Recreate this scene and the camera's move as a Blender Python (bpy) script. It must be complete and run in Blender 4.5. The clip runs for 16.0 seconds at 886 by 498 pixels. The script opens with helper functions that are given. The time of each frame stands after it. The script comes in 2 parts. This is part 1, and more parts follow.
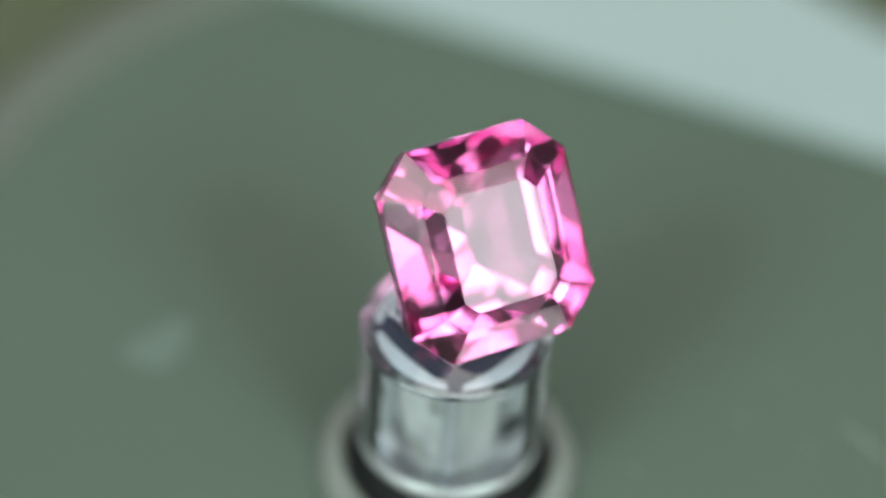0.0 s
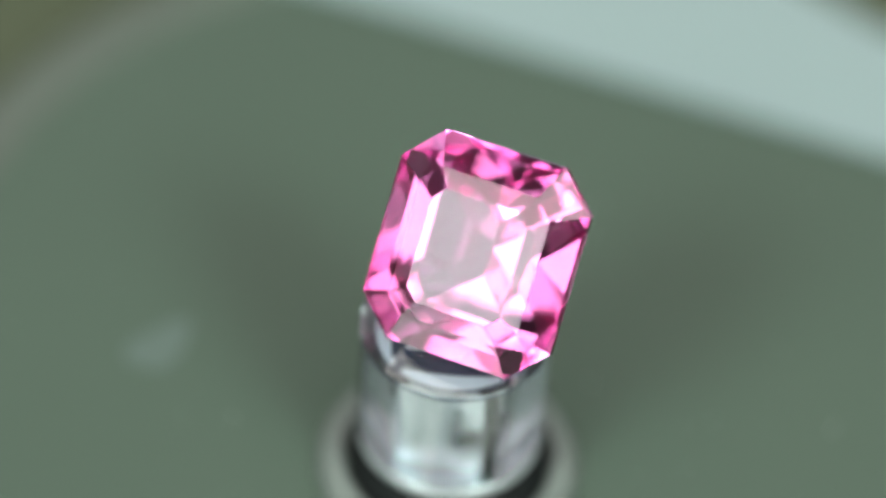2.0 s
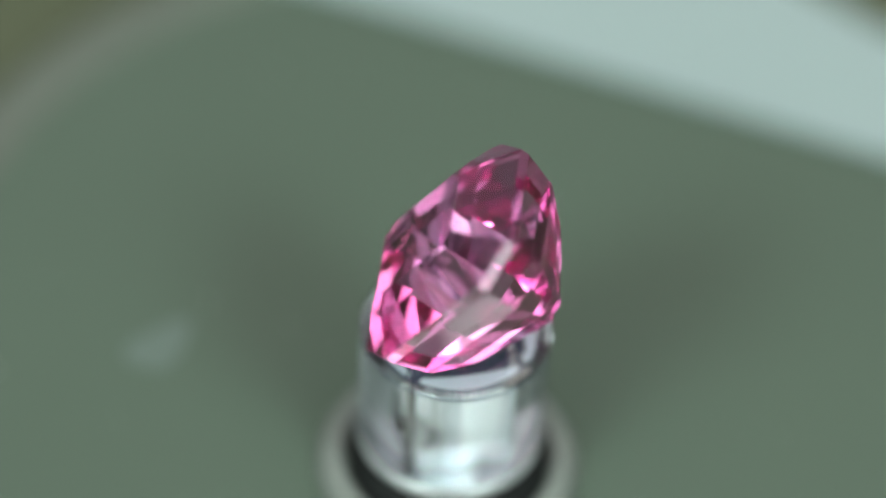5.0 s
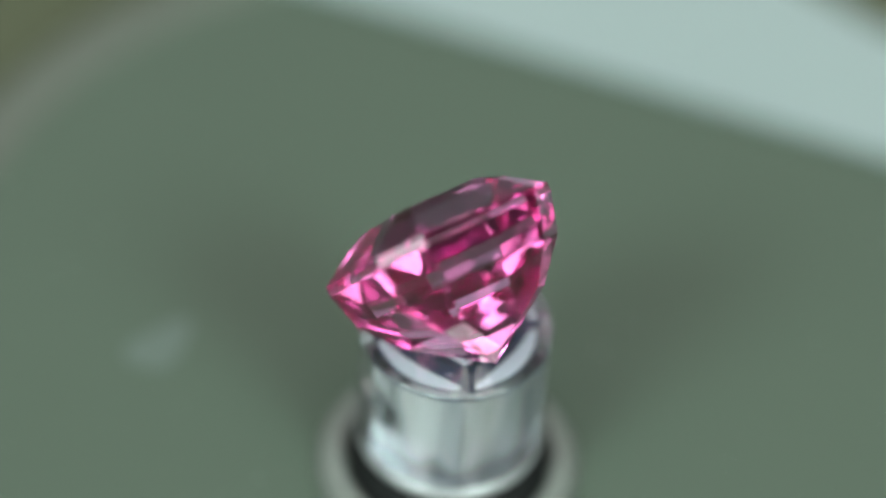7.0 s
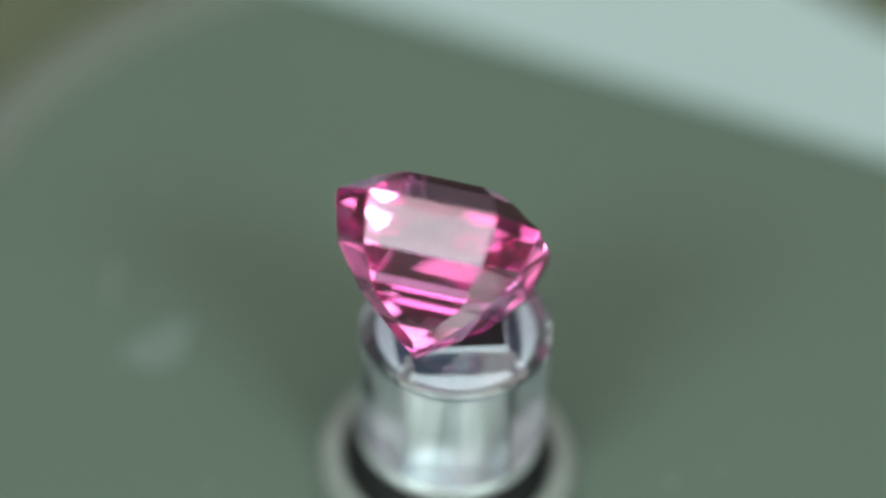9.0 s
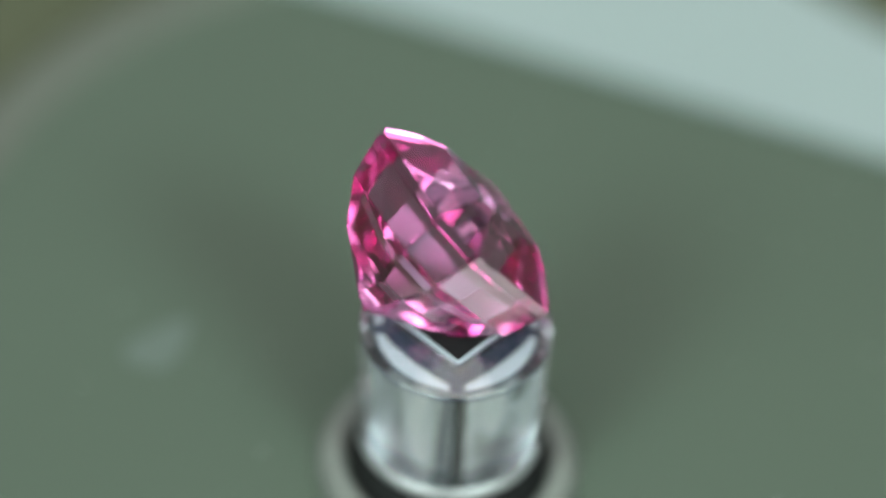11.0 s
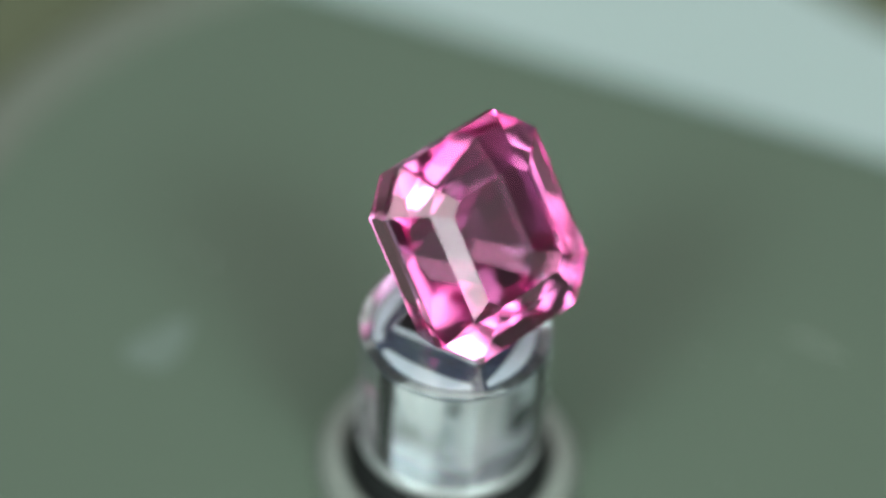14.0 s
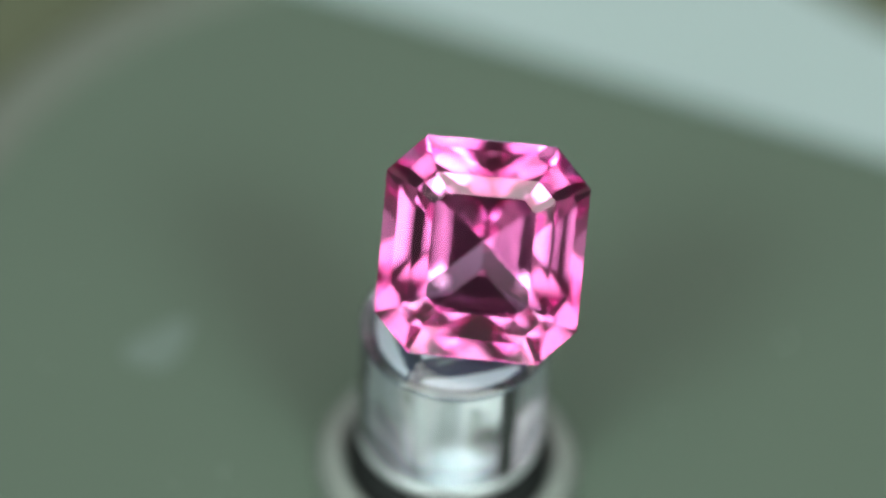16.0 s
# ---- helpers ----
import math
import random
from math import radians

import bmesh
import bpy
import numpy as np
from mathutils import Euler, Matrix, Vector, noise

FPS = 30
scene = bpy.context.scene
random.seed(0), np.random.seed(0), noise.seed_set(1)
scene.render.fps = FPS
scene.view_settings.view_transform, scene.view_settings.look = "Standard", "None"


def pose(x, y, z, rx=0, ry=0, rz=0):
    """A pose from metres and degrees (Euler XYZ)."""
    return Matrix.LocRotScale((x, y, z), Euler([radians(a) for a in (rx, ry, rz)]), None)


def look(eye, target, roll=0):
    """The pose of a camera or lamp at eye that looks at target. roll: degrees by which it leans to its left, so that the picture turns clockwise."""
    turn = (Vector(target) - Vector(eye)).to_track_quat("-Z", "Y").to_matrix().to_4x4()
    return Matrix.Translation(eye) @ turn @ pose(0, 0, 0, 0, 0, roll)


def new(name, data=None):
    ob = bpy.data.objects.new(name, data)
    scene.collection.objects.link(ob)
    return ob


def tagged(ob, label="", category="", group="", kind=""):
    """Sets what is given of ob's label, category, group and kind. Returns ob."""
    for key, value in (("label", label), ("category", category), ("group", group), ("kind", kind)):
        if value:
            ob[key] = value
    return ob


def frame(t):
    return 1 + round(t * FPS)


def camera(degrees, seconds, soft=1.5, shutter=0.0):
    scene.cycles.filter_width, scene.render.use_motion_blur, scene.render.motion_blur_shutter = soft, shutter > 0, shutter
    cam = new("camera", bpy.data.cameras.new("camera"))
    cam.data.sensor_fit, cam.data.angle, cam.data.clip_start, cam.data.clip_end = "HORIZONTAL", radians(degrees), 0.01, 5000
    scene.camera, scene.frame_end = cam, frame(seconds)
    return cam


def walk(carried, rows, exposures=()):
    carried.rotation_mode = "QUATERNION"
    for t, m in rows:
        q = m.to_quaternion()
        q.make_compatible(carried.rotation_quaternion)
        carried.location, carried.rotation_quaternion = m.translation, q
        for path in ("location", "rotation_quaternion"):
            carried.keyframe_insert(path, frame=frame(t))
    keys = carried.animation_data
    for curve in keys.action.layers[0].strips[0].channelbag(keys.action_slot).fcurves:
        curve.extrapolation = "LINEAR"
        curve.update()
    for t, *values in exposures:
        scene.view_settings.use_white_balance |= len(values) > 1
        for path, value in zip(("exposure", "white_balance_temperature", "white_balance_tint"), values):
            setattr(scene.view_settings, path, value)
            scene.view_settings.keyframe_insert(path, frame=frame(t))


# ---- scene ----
cam = camera(17.43, 16.0, soft=2.2)

# One plan unit; the stone is 8.0 mm long and 372 units.
S = 2.152e-5
TABLE = -290.0      # plan height of the table top, which is z = 0
SPIN = 24.42        # degrees a second, clockwise from above
FACING = 1.134      # second at which the stone faces the camera


def at(x, y, z):
    return Vector((x * S, y * S, (z - TABLE) * S))


TILT = radians(45.08)
EYE = at(-31.6, -3459.2, 3773.0)
AIM = EYE + Vector((0, math.cos(TILT), -math.sin(TILT)))
walk(cam, [(0.0, look(EYE, AIM, 3.455)), (16.0, look(EYE, AIM, 3.455))])
cam.data.dof.use_dof = True
cam.data.dof.focus_distance = 4850 * S
cam.data.dof.aperture_fstop = 12.5

scene.cycles.max_bounces = 24
scene.cycles.glossy_bounces = 16
scene.cycles.transmission_bounces = 20
scene.cycles.diffuse_bounces = 3

# ---- light: two front softboxes, a lamp added above each for the shadows, a wide diffuser overhead and one behind, in a dim room ----
world = bpy.data.worlds.new("room_air")
world.use_nodes = True
world.node_tree.nodes["Background"].inputs[0].default_value = (0.75, 0.85, 0.8, 1)
world.node_tree.nodes["Background"].inputs[1].default_value = 0.05
scene.world = world


def softbox(name, azimuth, elevation, distance, width, height, radiance, colour=(1, 1, 1)):
    """A rectangular lamp that looks at the stone; azimuth 0 is the camera's side, positive to its right."""
    data = bpy.data.lights.new(name, "AREA")
    data.shape, data.size, data.size_y = "RECTANGLE", width, height
    data.energy, data.color = radiance * math.pi * width * height, colour
    a, e = radians(azimuth), radians(elevation)
    goal = at(0, 0, 250)
    place = goal + distance * Vector((math.sin(a) * math.cos(e), -math.cos(a) * math.cos(e), math.sin(e)))
    lamp = new(name, data)
    lamp.matrix_world = look(place, goal)
    return lamp


for side in (-1, 1):
    softbox("softbox_lamp", 36 * side, 26, 0.56, 0.38, 0.24, 4.8, (0.86, 1.0, 0.93))
    # Small strong lamp, added and unseen, to cast soft shadows on the dish.
    softbox("shadow_key_lamp", 38 * side, 42, 0.54, 0.15, 0.15, 34.0, (0.66, 1.0, 0.87)).data.shape = "ELLIPSE"
softbox("rear_panel", 180, 50, 0.60, 0.66, 0.20, 2.4, (0.98, 0.96, 0.93))
softbox("overhead_panel", 0, 70, 0.58, 0.86, 0.52, 3.5, (1.0, 0.925, 0.87))

# Dim cool fill lamp, added before the windowless back wall.
back_fill = bpy.data.lights.new("back_fill_lamp", "AREA")
back_fill.shape, back_fill.size, back_fill.size_y = "RECTANGLE", 2.2, 1.3
back_fill.energy, back_fill.color = 0.25 * math.pi * 2.2 * 1.3, (0.84, 0.97, 1.0)
new("back_fill_lamp", back_fill).matrix_world = look((0.0, 1.47, 0.85), (0.0, 0.0, 0.85))


# ---- materials ----
def material(name):
    m = bpy.data.materials.new(name)
    m.use_nodes = True
    t = m.node_tree
    t.nodes.clear()
    out = t.nodes.new("ShaderNodeOutputMaterial")
    return m, t, out


def mottled(name, a, b, roughness, scale, bump=0.1, metallic=0.0, specular=0.5, fine=12.0):
    """A two-tone surface with stains at one scale and grain at a finer one."""
    m, t, out = material(name)
    n, l = t.nodes, t.links
    p = n.new("ShaderNodeBsdfPrincipled")
    co = n.new("ShaderNodeTexCoord")
    big, small = n.new("ShaderNodeTexNoise"), n.new("ShaderNodeTexNoise")
    big.inputs["Scale"].default_value, big.inputs["Detail"].default_value = scale, 4
    small.inputs["Scale"].default_value, small.inputs["Detail"].default_value = scale * fine, 6
    ramp = n.new("ShaderNodeMix")
    ramp.data_type = "RGBA"
    ramp.inputs[6].default_value, ramp.inputs[7].default_value = (*a, 1), (*b, 1)
    mean = n.new("ShaderNodeMath")
    mean.operation = "MULTIPLY_ADD"
    mean.inputs[1].default_value = 0.7
    part_ = n.new("ShaderNodeMath")
    part_.operation, part_.inputs[1].default_value = "MULTIPLY", 0.3
    l.new(co.outputs["Object"], big.inputs["Vector"])
    l.new(co.outputs["Object"], small.inputs["Vector"])
    l.new(big.outputs["Fac"], mean.inputs[0])
    l.new(small.outputs["Fac"], part_.inputs[0])
    l.new(part_.outputs[0], mean.inputs[2])
    l.new(mean.outputs[0], ramp.inputs[0])
    l.new(ramp.outputs[2], p.inputs["Base Color"])
    p.inputs["Roughness"].default_value, p.inputs["Metallic"].default_value = roughness, metallic
    p.inputs["Specular IOR Level"].default_value = specular
    bm_ = n.new("ShaderNodeBump")
    bm_.inputs["Strength"].default_value, bm_.inputs["Distance"].default_value = bump, 0.0002
    l.new(small.outputs["Fac"], bm_.inputs["Height"])
    l.new(bm_.outputs[0], p.inputs["Normal"])
    l.new(p.outputs[0], out.inputs[0])
    return m


def clear(name, colour, ior, gloss, roughness=0.0):
    """A tinted clear stone or glass; a little untinted gloss lies on its polished faces."""
    m, t, out = material(name)
    n, l = t.nodes, t.links
    g, s, mix = n.new("ShaderNodeBsdfGlass"), n.new("ShaderNodeBsdfGlossy"), n.new("ShaderNodeMixShader")
    g.inputs["Color"].default_value, g.inputs["IOR"].default_value = (*colour, 1), ior
    g.inputs["Roughness"].default_value = s.inputs["Roughness"].default_value = roughness
    s.inputs["Color"].default_value = (0.95, 0.95, 0.95, 1)
    mix.inputs[0].default_value = gloss
    l.new(g.outputs[0], mix.inputs[1])
    l.new(s.outputs[0], mix.inputs[2])
    l.new(mix.outputs[0], out.inputs[0])
    return m


def satin(name):
    """Clear glass, barely rough, with a white bloom mixed in to brighten it."""
    m = clear(name, (0.99, 0.985, 1.0), 1.5, 0.01, 0.008)
    n, l = m.node_tree.nodes, m.node_tree.links
    out = next(k for k in n if k.type == "OUTPUT_MATERIAL")
    inner = out.inputs[0].links[0].from_socket
    white, mix, grain = n.new("ShaderNodeBsdfDiffuse"), n.new("ShaderNodeMixShader"), n.new("ShaderNodeTexNoise")
    white.inputs[0].default_value = (0.66, 0.66, 0.70, 1)
    grain.inputs["Scale"].default_value = 900
    level = n.new("ShaderNodeMapRange")
    level.inputs[3].default_value, level.inputs[4].default_value = 0.0, 0.045
    l.new(grain.outputs["Fac"], level.inputs[0])
    l.new(level.outputs[0], mix.inputs[0])
    l.new(inner, mix.inputs[1])
    l.new(white.outputs[0], mix.inputs[2])
    l.new(mix.outputs[0], out.inputs[0])
    return m


def drawn(name):
    """Bright metal with fine drawing marks that run up and down."""
    m = mottled(name, (0.06, 0.06, 0.07), (0.55, 0.58, 0.63), 0.18, 1, 0.0, 0.45)
    n, l = m.node_tree.nodes, m.node_tree.links
    co = next(k for k in n if k.type == "TEX_COORD")
    stretch = n.new("ShaderNodeMapping")
    stretch.inputs["Scale"].default_value = (700, 700, 25)
    l.new(co.outputs["Object"], stretch.inputs[0])
    for k in n:
        if k.type == "TEX_NOISE":
            l.new(stretch.outputs[0], k.inputs["Vector"])
        if k.type == "BUMP":
            k.inputs["Strength"].default_value = 0.15
    steep = n.new("ShaderNodeMapRange")
    steep.inputs["From Min"].default_value, steep.inputs["From Max"].default_value = 0.33, 0.55
    mix = next(k for k in n if k.type == "MIX")
    l.new(mix.inputs[0].links[0].from_socket, steep.inputs["Value"])
    l.new(steep.outputs["Result"], mix.inputs[0])
    # dark tarnish in irregular patches
    skin = next(k for k in n if k.type == "BSDF_PRINCIPLED")
    spread, patches, edge = n.new("ShaderNodeMapping"), n.new("ShaderNodeTexNoise"), n.new("ShaderNodeMapRange")
    spread.inputs["Scale"].default_value = (520, 520, 260)
    patches.inputs["Scale"].default_value, patches.inputs["Detail"].default_value = 1.0, 5
    edge.inputs["From Min"].default_value, edge.inputs["From Max"].default_value = 0.55, 0.68
    stain = n.new("ShaderNodeMix")
    stain.data_type = "RGBA"
    stain.inputs[7].default_value = (0.022, 0.026, 0.032, 1)
    l.new(co.outputs["Object"], spread.inputs[0])
    l.new(spread.outputs[0], patches.inputs["Vector"])
    l.new(patches.outputs["Fac"], edge.inputs["Value"])
    l.new(edge.outputs["Result"], stain.inputs[0])
    l.new(mix.outputs[2], stain.inputs[6])
    l.new(stain.outputs[2], skin.inputs["Base Color"])
    return m


PINK = clear("pink_sapphire", (0.935, 0.63, 0.825), 1.76, 0.05)
POST_GLASS = satin("whitened_glass")
PLATE = mottled("grey_green_enamel", (0.0445, 0.058, 0.045), (0.051, 0.066, 0.052), 0.6, 40, 0.05, 0.0, 0.2)
RIM = mottled("pale_enamel_rim", (0.056, 0.061, 0.053), (0.072, 0.076, 0.065), 0.5, 60, 0.05, 0.0, 0.3)
COLLAR = mottled("pale_satin_plastic", (0.045, 0.05, 0.048), (0.165, 0.168, 0.16), 0.4, 420, 0.05)
BLACK = mottled("black_rubber", (0.005, 0.005, 0.006), (0.01, 0.01, 0.01), 0.6, 300, 0.1, 0.0, 0.12)
CARD = mottled("pale_blue_card", (0.165, 0.195, 0.205), (0.185, 0.214, 0.224), 0.9, 80, 0.05)
TABLETOP = mottled("olive_tabletop", (0.040, 0.044, 0.026), (0.052, 0.054, 0.034), 0.7, 25, 0.1, 0.0, 0.2)
WALLS = mottled("white_wall_paint", (0.76, 0.78, 0.77), (0.82, 0.83, 0.82), 0.8, 3, 0.1)
CEILING = mottled("white_ceiling_paint", (0.7, 0.7, 0.68), (0.76, 0.76, 0.74), 0.9, 3, 0.1)
SIDES = mottled("grey_wall_paint", (0.60, 0.57, 0.52), (0.66, 0.63, 0.58), 0.8, 3, 0.1)
# Unseen front wall, toned darker to put dark reflections into the stone.
FRONT_WALL = mottled("darker_front_wall", (0.34, 0.34, 0.33), (0.4, 0.4, 0.39), 0.9, 8, 0.2)
FLOOR = mottled("brown_floor", (0.16, 0.11, 0.07), (0.24, 0.17, 0.11), 0.5, 6, 0.1)
# Slightly paler enamel tone that paints a faint reflection.
GLEAM_PAINT = mottled("painted_gleam", (0.050, 0.066, 0.058), (0.061, 0.079, 0.070), 0.6, 90, 0.1)
SILVER = mottled("underside_mirror", (0.42, 0.42, 0.45), (0.62, 0.62, 0.66), 0.12, 300, 0.08, 1.0)
# White that paints the bright reflections and edge glint inside the post.
GLINT_PAINT = mottled("painted_glint_white", (0.50, 0.54, 0.62), (0.58, 0.62, 0.70), 0.4, 300, 0.05)
CORE = drawn("drawn_bright_metal")
# Dark blue that paints the dark reflections inside the post.
DARK_REFLECTION_PAINT = mottled("painted_reflection_blue", (0.010, 0.016, 0.040), (0.02, 0.032, 0.075), 0.15, 350, 0.03)
STUB = mottled("pale_satin_metal", (0.22, 0.22, 0.235), (0.40, 0.39, 0.41), 0.28, 300, 0.05, 0.4)
PAPER = mottled("white_paper", (0.80, 0.80, 0.77), (0.86, 0.86, 0.83), 0.8, 120, 0.1)
LINT = mottled("pale_lint", (0.32, 0.33, 0.32), (0.42, 0.42, 0.41), 0.9, 500, 0.1)


# ---- building ----
def finish(name, bm, mat, scale=S, smooth=False):
    for v in bm.verts:
        v.co *= scale
    for f in bm.faces:
        f.smooth = smooth
    data = bpy.data.meshes.new(name)
    bm.to_mesh(data)
    bm.free()
    data.materials.append(mat)
    return new(name, data)


def part(name, bm, mat, parent, label="", smooth=False):
    ob = finish(name, bm, mat, smooth=smooth)
    ob.parent = parent
    return tagged(ob, label)


def box(x0, x1, y0, y1, z0, z1, bevel=0.0):
    bm = bmesh.new()
    bmesh.ops.create_cube(bm, size=1.0)
    for v in bm.verts:
        v.co = Vector((x0 if v.co.x < 0 else x1, y0 if v.co.y < 0 else y1, z0 if v.co.z < 0 else z1))
    if bevel:
        bmesh.ops.bevel(bm, geom=bm.edges[:], offset=bevel, segments=2, affect="EDGES")
    return bm


def lathe(profile, steps=128):
    """A turned solid from (radius, height) pairs, open along its axis only where a radius is not 0."""
    bm = bmesh.new()
    rings = []
    for r, z in profile:
        if r == 0:
            rings.append([bm.verts.new((0, 0, z))])
        else:
            rings.append([bm.verts.new((r * math.cos(2 * math.pi * i / steps), r * math.sin(2 * math.pi * i / steps), z)) for i in range(steps)])
    for a, b in zip(rings, rings[1:]):
        for i in range(steps):
            j = (i + 1) % steps
            if len(a) == 1 and len(b) > 1:
                bm.faces.new((a[0], b[i], b[j]))
            elif len(b) == 1 and len(a) > 1:
                bm.faces.new((a[i], b[0], a[j]))
            elif len(a) > 1:
                bm.faces.new((a[i], b[i], b[j], a[j]))
    bmesh.ops.recalc_face_normals(bm, faces=bm.faces[:])
    return bm


def cut(bm, co, no):
    """Grinds one flat facet: takes off what lies beyond the plane and closes the solid."""
    bmesh.ops.bisect_plane(bm, geom=bm.verts[:] + bm.edges[:] + bm.faces[:], dist=1e-4,
                           plane_co=co, plane_no=no, clear_outer=True)
    rim = [e for e in bm.edges if e.is_boundary]
    if rim:
        bmesh.ops.holes_fill(bm, edges=rim, sides=0)


# ---- the room and the table ----
def room():
    m = 1.0 / S
    for name, b, mat in (
        ("wall_back", box(-1.6, 1.6, 1.5, 1.6, -0.75, 1.6), WALLS),
        ("wall_front", box(-1.6, 1.6, -1.6, -1.5, -0.75, 1.6), FRONT_WALL),
        ("wall_left", box(-1.6, -1.5, -1.5, 1.5, -0.75, 1.6), SIDES),
        ("wall_right", box(1.5, 1.6, -1.5, 1.5, -0.75, 1.6), SIDES),
        ("ceiling", box(-1.6, 1.6, -1.6, 1.6, 1.6, 1.7), CEILING),
        ("floor", box(-1.6, 1.6, -1.6, 1.6, -0.85, -0.75), FLOOR),
    ):
        tagged(finish(name, b, mat, 1.0), kind="structure")


def worktable():
    thing = tagged(new("work_table"), "olive-brown painted work table under the dish", "table")
    b = box(-0.7, 0.7, -0.45, 0.6, -0.03, 0.0, 0.004)
    top = finish("tabletop", b, TABLETOP, 1.0)
    top.parent = thing
    for x in (-0.64, 0.64):
        for y in (-0.39, 0.54):
            leg = finish("leg", box(x - 0.025, x + 0.025, y - 0.025, y + 0.025, -0.75, -0.03), TABLETOP, 1.0)
            leg.parent = thing


# ---- the dish and the turning holder ----
PLATE_TOP = -250.0


def display_dish():
    """The wide shallow dish on the table; its middle lies behind the post."""
    thing = tagged(new("display_dish"), "wide shallow grey-green enamelled dish with a pale rim", "dish")
    thing.location = at(100, 380, TABLE)
    h = PLATE_TOP - TABLE
    part("base", lathe([(0, 0.5), (1070, 0.5), (1078, 6), (1078, h - 1), (1075, h), (0, h)], 192), PLATE, thing)
    part("rim", lathe([(1079, 4), (1196, 4), (1214, 12), (1214, h - 12), (1196, h + 3), (1140, h + 9), (1100, h + 5), (1079, h - 1), (1079, 4)], 192), RIM, thing,
         "pale grey enamelled rim", True)
    # Thin irregular patch, paler to paint a fixed reflection on the dish.
    rng = random.Random(9)
    bm = bmesh.new()
    ring = []
    for k in range(40):
        a = 2 * math.pi * k / 40
        r = 1 + 0.16 * math.sin(3 * a + 1) + 0.08 * rng.uniform(-1, 1)
        p = Vector((76 * r * math.cos(a), 46 * r * math.sin(a), 0))
        p.rotate(Euler((0, 0, radians(52))))
        ring.append(bm.verts.new((p.x - 655, p.y - 130, h + 0.4)))
    face = bm.faces.new(ring)
    got = bmesh.ops.extrude_face_region(bm, geom=[face])
    for v in got["geom"]:
        if isinstance(v, bmesh.types.BMVert):
            v.co.z += 0.6
    bmesh.ops.recalc_face_normals(bm, faces=bm.faces[:])
    part("gleam_patch", bm, GLEAM_PAINT, thing, "faint pale patch that paints a reflection on the dish")
    return thing


def spindle():
    """The turning holder: a pale collar with a black cup in it, which carries the post."""
    thing = tagged(new("turntable_spindle"), "pale plastic collar round a black rubber cup, turning", "turntable")
    h = PLATE_TOP - TABLE
    part("collar", lathe([(184, h + 0.5), (240, h + 0.5), (240, h + 8), (232, h + 24), (220, h + 36), (204, h + 40), (188, h + 34), (184, h + 0.5)]), COLLAR, thing,
         "pale satin plastic collar", True)
    part("cup", lathe([(0, h + 0.6), (182, h + 0.6), (182, h + 36), (178, h + 46), (170, h + 78), (166, h + 82), (0, h + 82)]), BLACK, thing, "black rubber cup")
    part("stub", lathe([(0, h + 82.2), (154, h + 82.2), (162, h + 86), (166, h + 94), (166, h + 112), (160, h + 117.8), (0, h + 117.8)]), STUB, thing,
         "pale satin metal stub", True)
    return thing


# ---- the post: a square metal core, with added parts that paint reflections, cast into clear glass that slopes up to the top ----
POST_FOOT, POST_TOP = PLATE_TOP + 118.0, 148.2


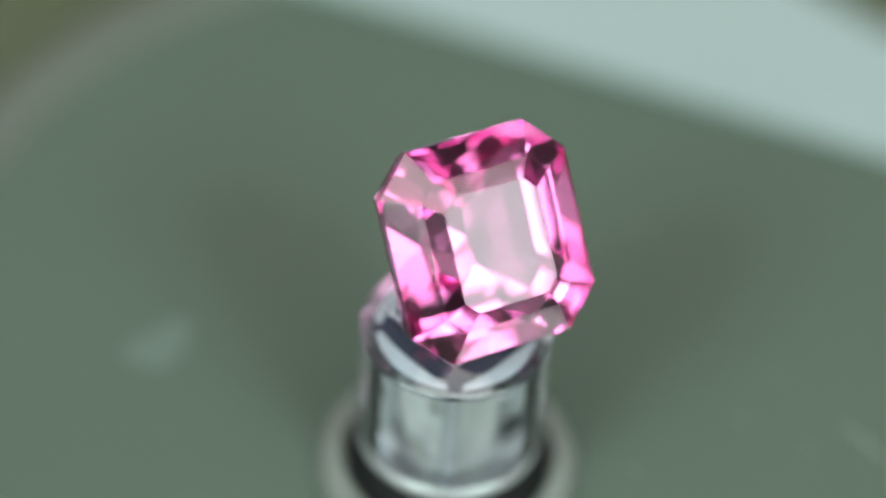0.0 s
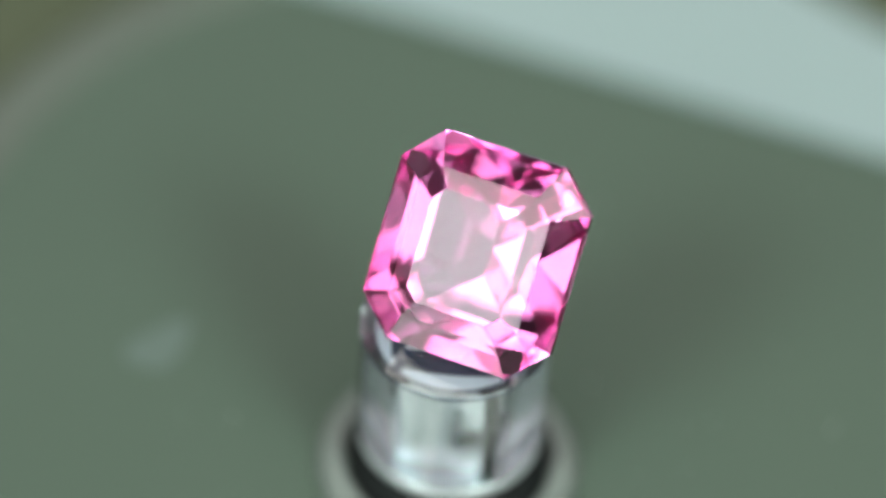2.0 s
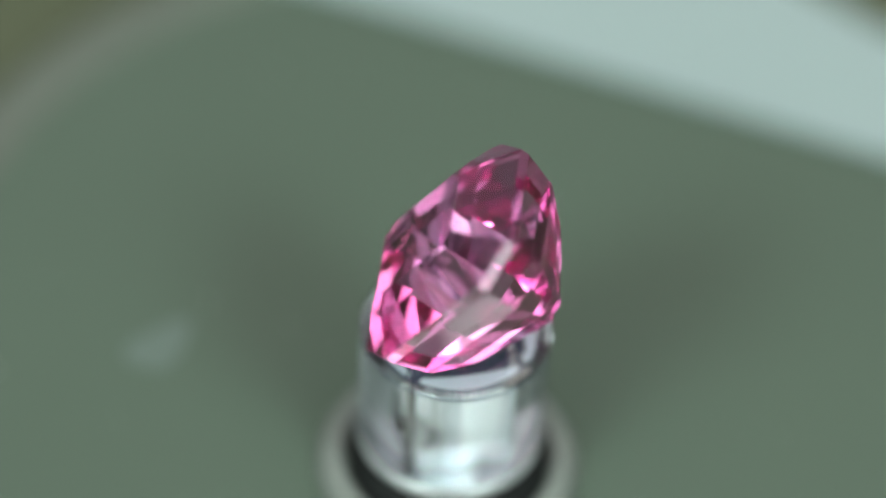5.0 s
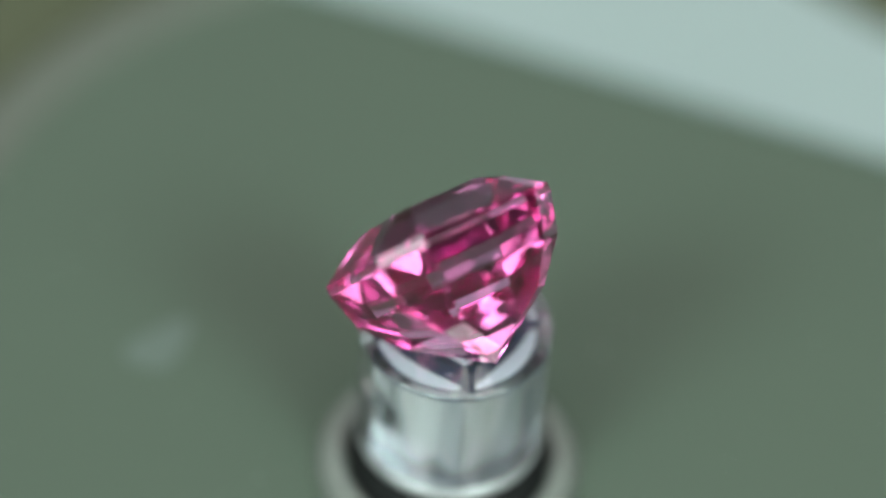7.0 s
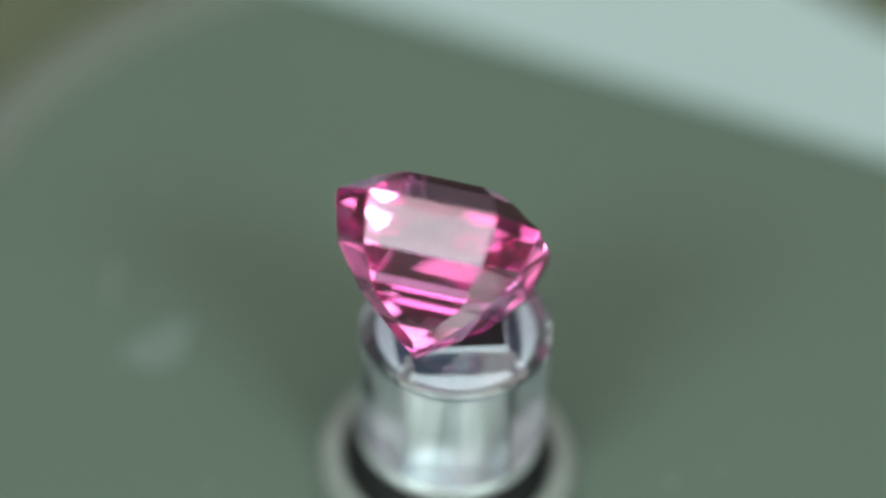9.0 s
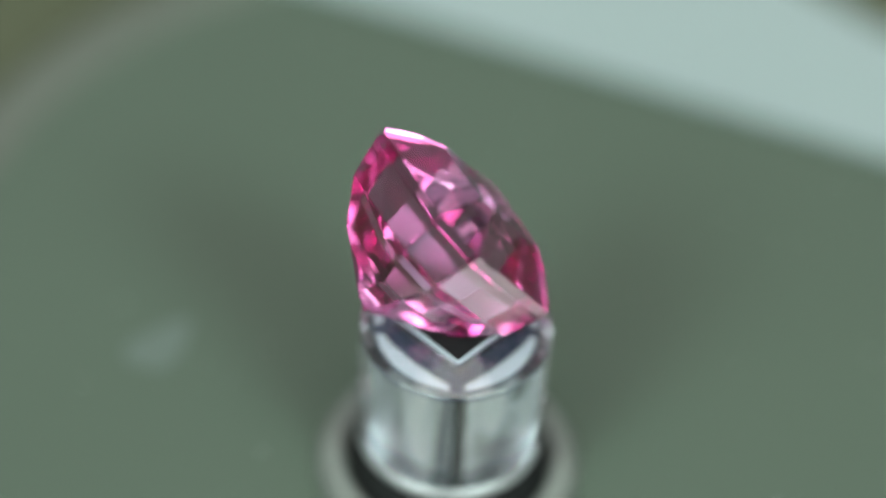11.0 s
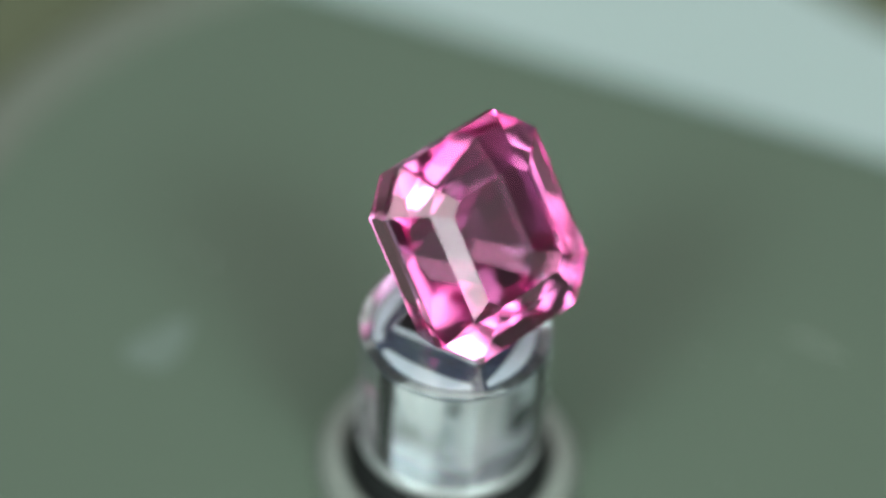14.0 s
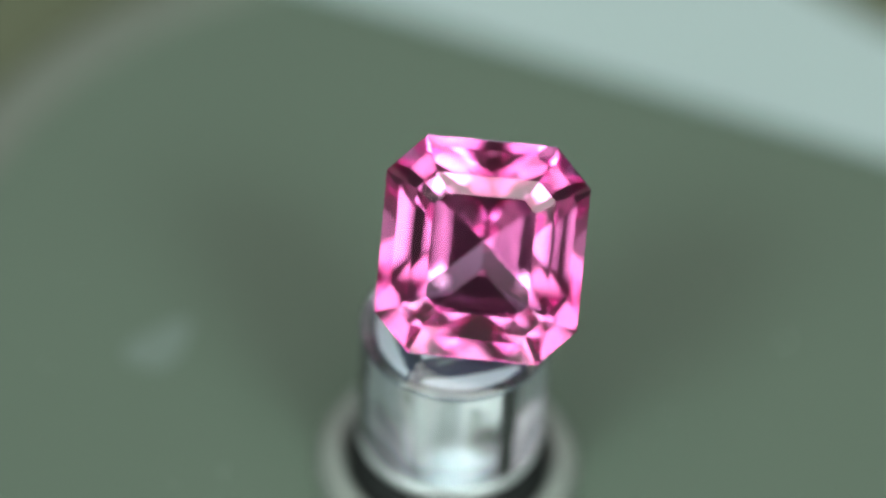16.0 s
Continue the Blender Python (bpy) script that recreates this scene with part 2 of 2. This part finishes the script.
def glass_post():
    thing = tagged(new("display_post"), "square satin metal core cast into a clear round glass post", "display stand")
    h = POST_TOP - POST_FOOT
    shoulder = 116.0 - POST_FOOT
    count = 160
    bm = bmesh.new()

    def square(size):
        """The radius of a square at an angle, its corners at 0, 90, 180 and 270 degrees."""
        return lambda a: size / math.cos((a % (math.pi / 2)) - math.pi / 4)

    def ring(radius, z):
        out = []
        for k in range(count):
            a = 2 * math.pi * k / count
            r = radius(a) if callable(radius) else radius
            out.append(bm.verts.new((r * math.cos(a), r * math.sin(a), z)))
        return out

    profile = ((164, 1.2), (168, 9), (168, shoulder - 2), (166.6, shoulder), (square(88.5), h - 2))
    rings = [ring(r, z) for r, z in profile]
    for a, b in zip(rings, rings[1:]):
        for k in range(count):
            bm.faces.new((a[k], a[(k + 1) % count], b[(k + 1) % count], b[k]))
    bm.faces.new(rings[0][::-1])
    bm.faces.new(rings[-1])
    bmesh.ops.recalc_face_normals(bm, faces=bm.faces[:])
    for e in bm.edges:
        if len(e.link_faces) == 2 and e.calc_face_angle() > 0.15:
            e.smooth = False
    part("sleeve", bm, POST_GLASS, thing, "clear glass body with four sloping shoulders", True)

    def prism(half, z0, z1, bevel):
        b = box(-half, half, -half, half, z0, z1)
        bmesh.ops.bevel(b, geom=b.edges[:], offset=bevel, segments=2, affect="EDGES")
        bmesh.ops.rotate(b, verts=b.verts[:], cent=(0, 0, 0), matrix=Matrix.Rotation(radians(45), 3, "Z"))
        return b

    core = prism(67, 3.2, h - 60.2, 3)
    part("core", core, CORE, thing, "square satin metal core")
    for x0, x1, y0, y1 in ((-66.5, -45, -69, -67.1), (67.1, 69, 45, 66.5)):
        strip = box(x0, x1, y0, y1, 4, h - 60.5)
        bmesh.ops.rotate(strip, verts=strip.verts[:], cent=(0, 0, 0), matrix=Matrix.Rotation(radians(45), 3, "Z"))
        part("edge_strip", strip, BLACK, thing, "dark strip along the core's edge")
    # Added disc; its dark blue stands in for a reflection in the glass.
    part("reflection_disc", lathe([(0, h - 60), (134, h - 60), (137, h - 59), (137, h - 57), (134, h - 56), (0, h - 56)], 96), DARK_REFLECTION_PAINT, thing,
         "added dark blue disc that paints a dark reflection")
    # White crescents paint the bright reflections in the four shoulders.
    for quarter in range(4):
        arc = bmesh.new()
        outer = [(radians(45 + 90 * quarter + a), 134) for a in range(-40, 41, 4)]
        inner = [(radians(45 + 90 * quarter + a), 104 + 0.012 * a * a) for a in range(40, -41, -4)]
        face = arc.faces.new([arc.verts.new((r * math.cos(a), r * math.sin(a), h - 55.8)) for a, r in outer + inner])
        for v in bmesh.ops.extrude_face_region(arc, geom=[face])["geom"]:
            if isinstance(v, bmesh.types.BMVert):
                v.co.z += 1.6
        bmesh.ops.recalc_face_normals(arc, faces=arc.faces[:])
        part("reflection_crescent", arc, GLINT_PAINT, thing, "added white crescent that paints a bright reflection")
    # Dark neck and pale head paint a reflection and the bright top edge.
    part("neck", prism(72, h - 54.8, h - 16, 2), DARK_REFLECTION_PAINT, thing, "neck of the core, dark blue as a painted reflection")
    part("core_head", prism(82, h - 15.8, h - 0.6, 2), GLINT_PAINT, thing, "square head of the core, pale as a painted edge glint")
    # Mirror disc added in place of total reflection at the glass underside.
    part("floor_ring", lathe([(0, 2), (156, 2), (156, 3), (0, 3)], 96), SILVER, thing, "added mirror disc for the reflection off the glass underside")

    # the stone lies on a thin black pad that covers the top
    part("pad", prism(79, h - 0.5, h + 0.5, 0.2), BLACK, thing, "thin black rubber pad")
    thing.location = at(0, 0, POST_FOOT)
    return thing


# ---- the stone: an octagonal step cut ----
def gemstone():
    bm = box(-300, 300, -300, 300, -300, 200)
    sides = [(Vector((1, 0, 0)), 171.5, 1), (Vector((-1, 0, 0)), 171.5, 1), (Vector((0, 1, 0)), 185.9, 1), (Vector((0, -1, 0)), 185.9, 1)]
    for x in (-1, 1):
        for y in (-1, 1):
            sides.append((Vector((x * 0.719, y * 0.695, 0)).normalized(), 207.4, 0))
    up = Vector((0, 0, 1))

    def facet(d, r0, z0, r1, z1):
        if z1 > z0:
            no = d * (z1 - z0) + up * (r0 - r1)
        else:
            no = d * (z0 - z1) - up * (r0 - r1)
        cut(bm, d * r0 + up * z0, no.normalized())

    for d, r, main in sides:
        cut(bm, d * r, d)
        facet(d, r, 0, r - 55, 38)
        facet(d, r - 55, 38, r - (86 if main else 92), 55)
        low = (0.905, 0.64) if not main else (0.895, 0.597) if abs(d.x) > 0.5 else (0.905, 0.61)
        facet(d, r, -18, r * low[0], -86)
        facet(d, r * low[0], -86, r * low[1], -155)
        tip = 26 if (main and abs(d.y) > 0.5) else 0
        facet(d, r * low[1], -155, tip, -240)
    cut(bm, up * 55, up)
    bmesh.ops.recalc_face_normals(bm, faces=bm.faces[:])
    thing = tagged(new("gemstone"), "pink octagonal step-cut gemstone lying on the glass post", "gemstone")

    def kind(f):
        z = [v.co.z for v in f.verts]
        if min(z) > 54.9:
            return "table"
        if min(z) > -0.1:
            return "crown"
        return "girdle" if min(z) > -18.1 else "pavilion"

    for name in ("table", "crown", "girdle", "pavilion"):
        piece = bm.copy()
        bmesh.ops.delete(piece, geom=[f for f in piece.faces if kind(f) != name], context="FACES")
        part(name, piece, PINK, thing)
    bm.free()
    return thing


def stone_pose():
    lean = radians(36.51)
    right, upward = Vector((1, 0, 0)), Vector((0, math.sin(lean), math.cos(lean)))
    out = Vector((0, -math.cos(lean), math.sin(lean)))
    m = Matrix((right, upward, out)).transposed().to_4x4()
    m.translation = at(35.7, -28.2, 335.3)
    return m


# ---- a pale card on a block beside the turntable ----
def pale_card():
    thing = tagged(new("card_block"), "pale blue card block reaching over the edge of the dish", "card")
    thing.matrix_world = Matrix.Translation(at(288, 1082, TABLE)) @ pose(0, 0, 0, 0, 0, -19.6)
    bm = bmesh.new()
    outline = [(-1500, 0), (1500, 0), (1500, 40), (-1500, 1060)]
    face = bm.faces.new([bm.verts.new((x, y, 50)) for x, y in outline])
    got = bmesh.ops.extrude_face_region(bm, geom=[face])
    for v in got["geom"]:
        if isinstance(v, bmesh.types.BMVert):
            v.co.z += 8
    bmesh.ops.recalc_face_normals(bm, faces=bm.faces[:])
    part("card", bm, CARD, thing)
    part("block", box(-1400, -700, 700, 900, 0, 49.8, 3), CARD, thing)
    part("block", box(900, 1150, 30, 110, 0, 49.8, 3), CARD, thing)
    return thing


# ---- two white cards that throw light up from the front of the dish ----
def bounce_cards():
    for x0, x1 in ((-620, -75), (75, 620)):
        thing = tagged(new("reflector_card"), "white paper card lying flat on the front of the dish", "card", "reflector cards")
        thing.location = at(0, 0, PLATE_TOP)
        part("sheet", box(x0, x1, -900, -270, 0.5, 7, 2), PAPER, thing)


# ---- lint on the plate ----
def lint():
    rng = random.Random(4)
    bm = bmesh.new()
    for k in range(60):
        r, a = 300 + 900 * rng.random(), rng.random() * 2 * math.pi
        size = 1.2 + 2.2 * rng.random()
        bmesh.ops.create_icosphere(bm, subdivisions=1, radius=size, matrix=Matrix.Translation((r * math.cos(a), r * math.sin(a), size * 0.6)))
    steps = 24
    rings = []
    for k in range(steps + 1):
        u = k / steps
        mid = Vector((731 + 85 * u + 10 * math.sin(5 * u), 128 - 52 * u + 26 * (1 - u) ** 3, 3))
        mid.rotate(Euler((0, 0, radians(-SPIN * FACING))))
        rings.append([bm.verts.new(mid + Vector((0.9 * math.cos(a), 0, 0.9 * math.sin(a)))) for a in (0, 1.57, 3.14, 4.71)])
    for a, b in zip(rings, rings[1:]):
        for i in range(4):
            bm.faces.new((a[i], a[(i + 1) % 4], b[(i + 1) % 4], b[i]))
    ob = finish("lint", bm, LINT)
    ob.location = at(0, 0, PLATE_TOP)
    return tagged(ob, "pale specks of lint on the dish", "lint", kind="stuff")


room()
worktable()
display_dish()
TURNTABLE = spindle()
POST = glass_post()
STONE = gemstone()
pale_card()
bounce_cards()
SPECKS = lint()


def motions():
    """All that stands on the turntable turns with it, clockwise from above, at one speed."""
    times = [0.25 * i for i in range(65)]

    def turned(m, phase=0.0):
        return [(t, pose(0, 0, 0, 0, 0, phase - SPIN * (t - FACING)) @ m) for t in times]

    walk(TURNTABLE, turned(Matrix.Translation(at(0, 0, TABLE))))
    walk(POST, turned(Matrix.Translation(at(0, 0, POST_FOOT)), -90 - 26.2))
    walk(STONE, turned(stone_pose()))
    walk(SPECKS, turned(Matrix.Translation(at(0, 0, PLATE_TOP))))


motions()
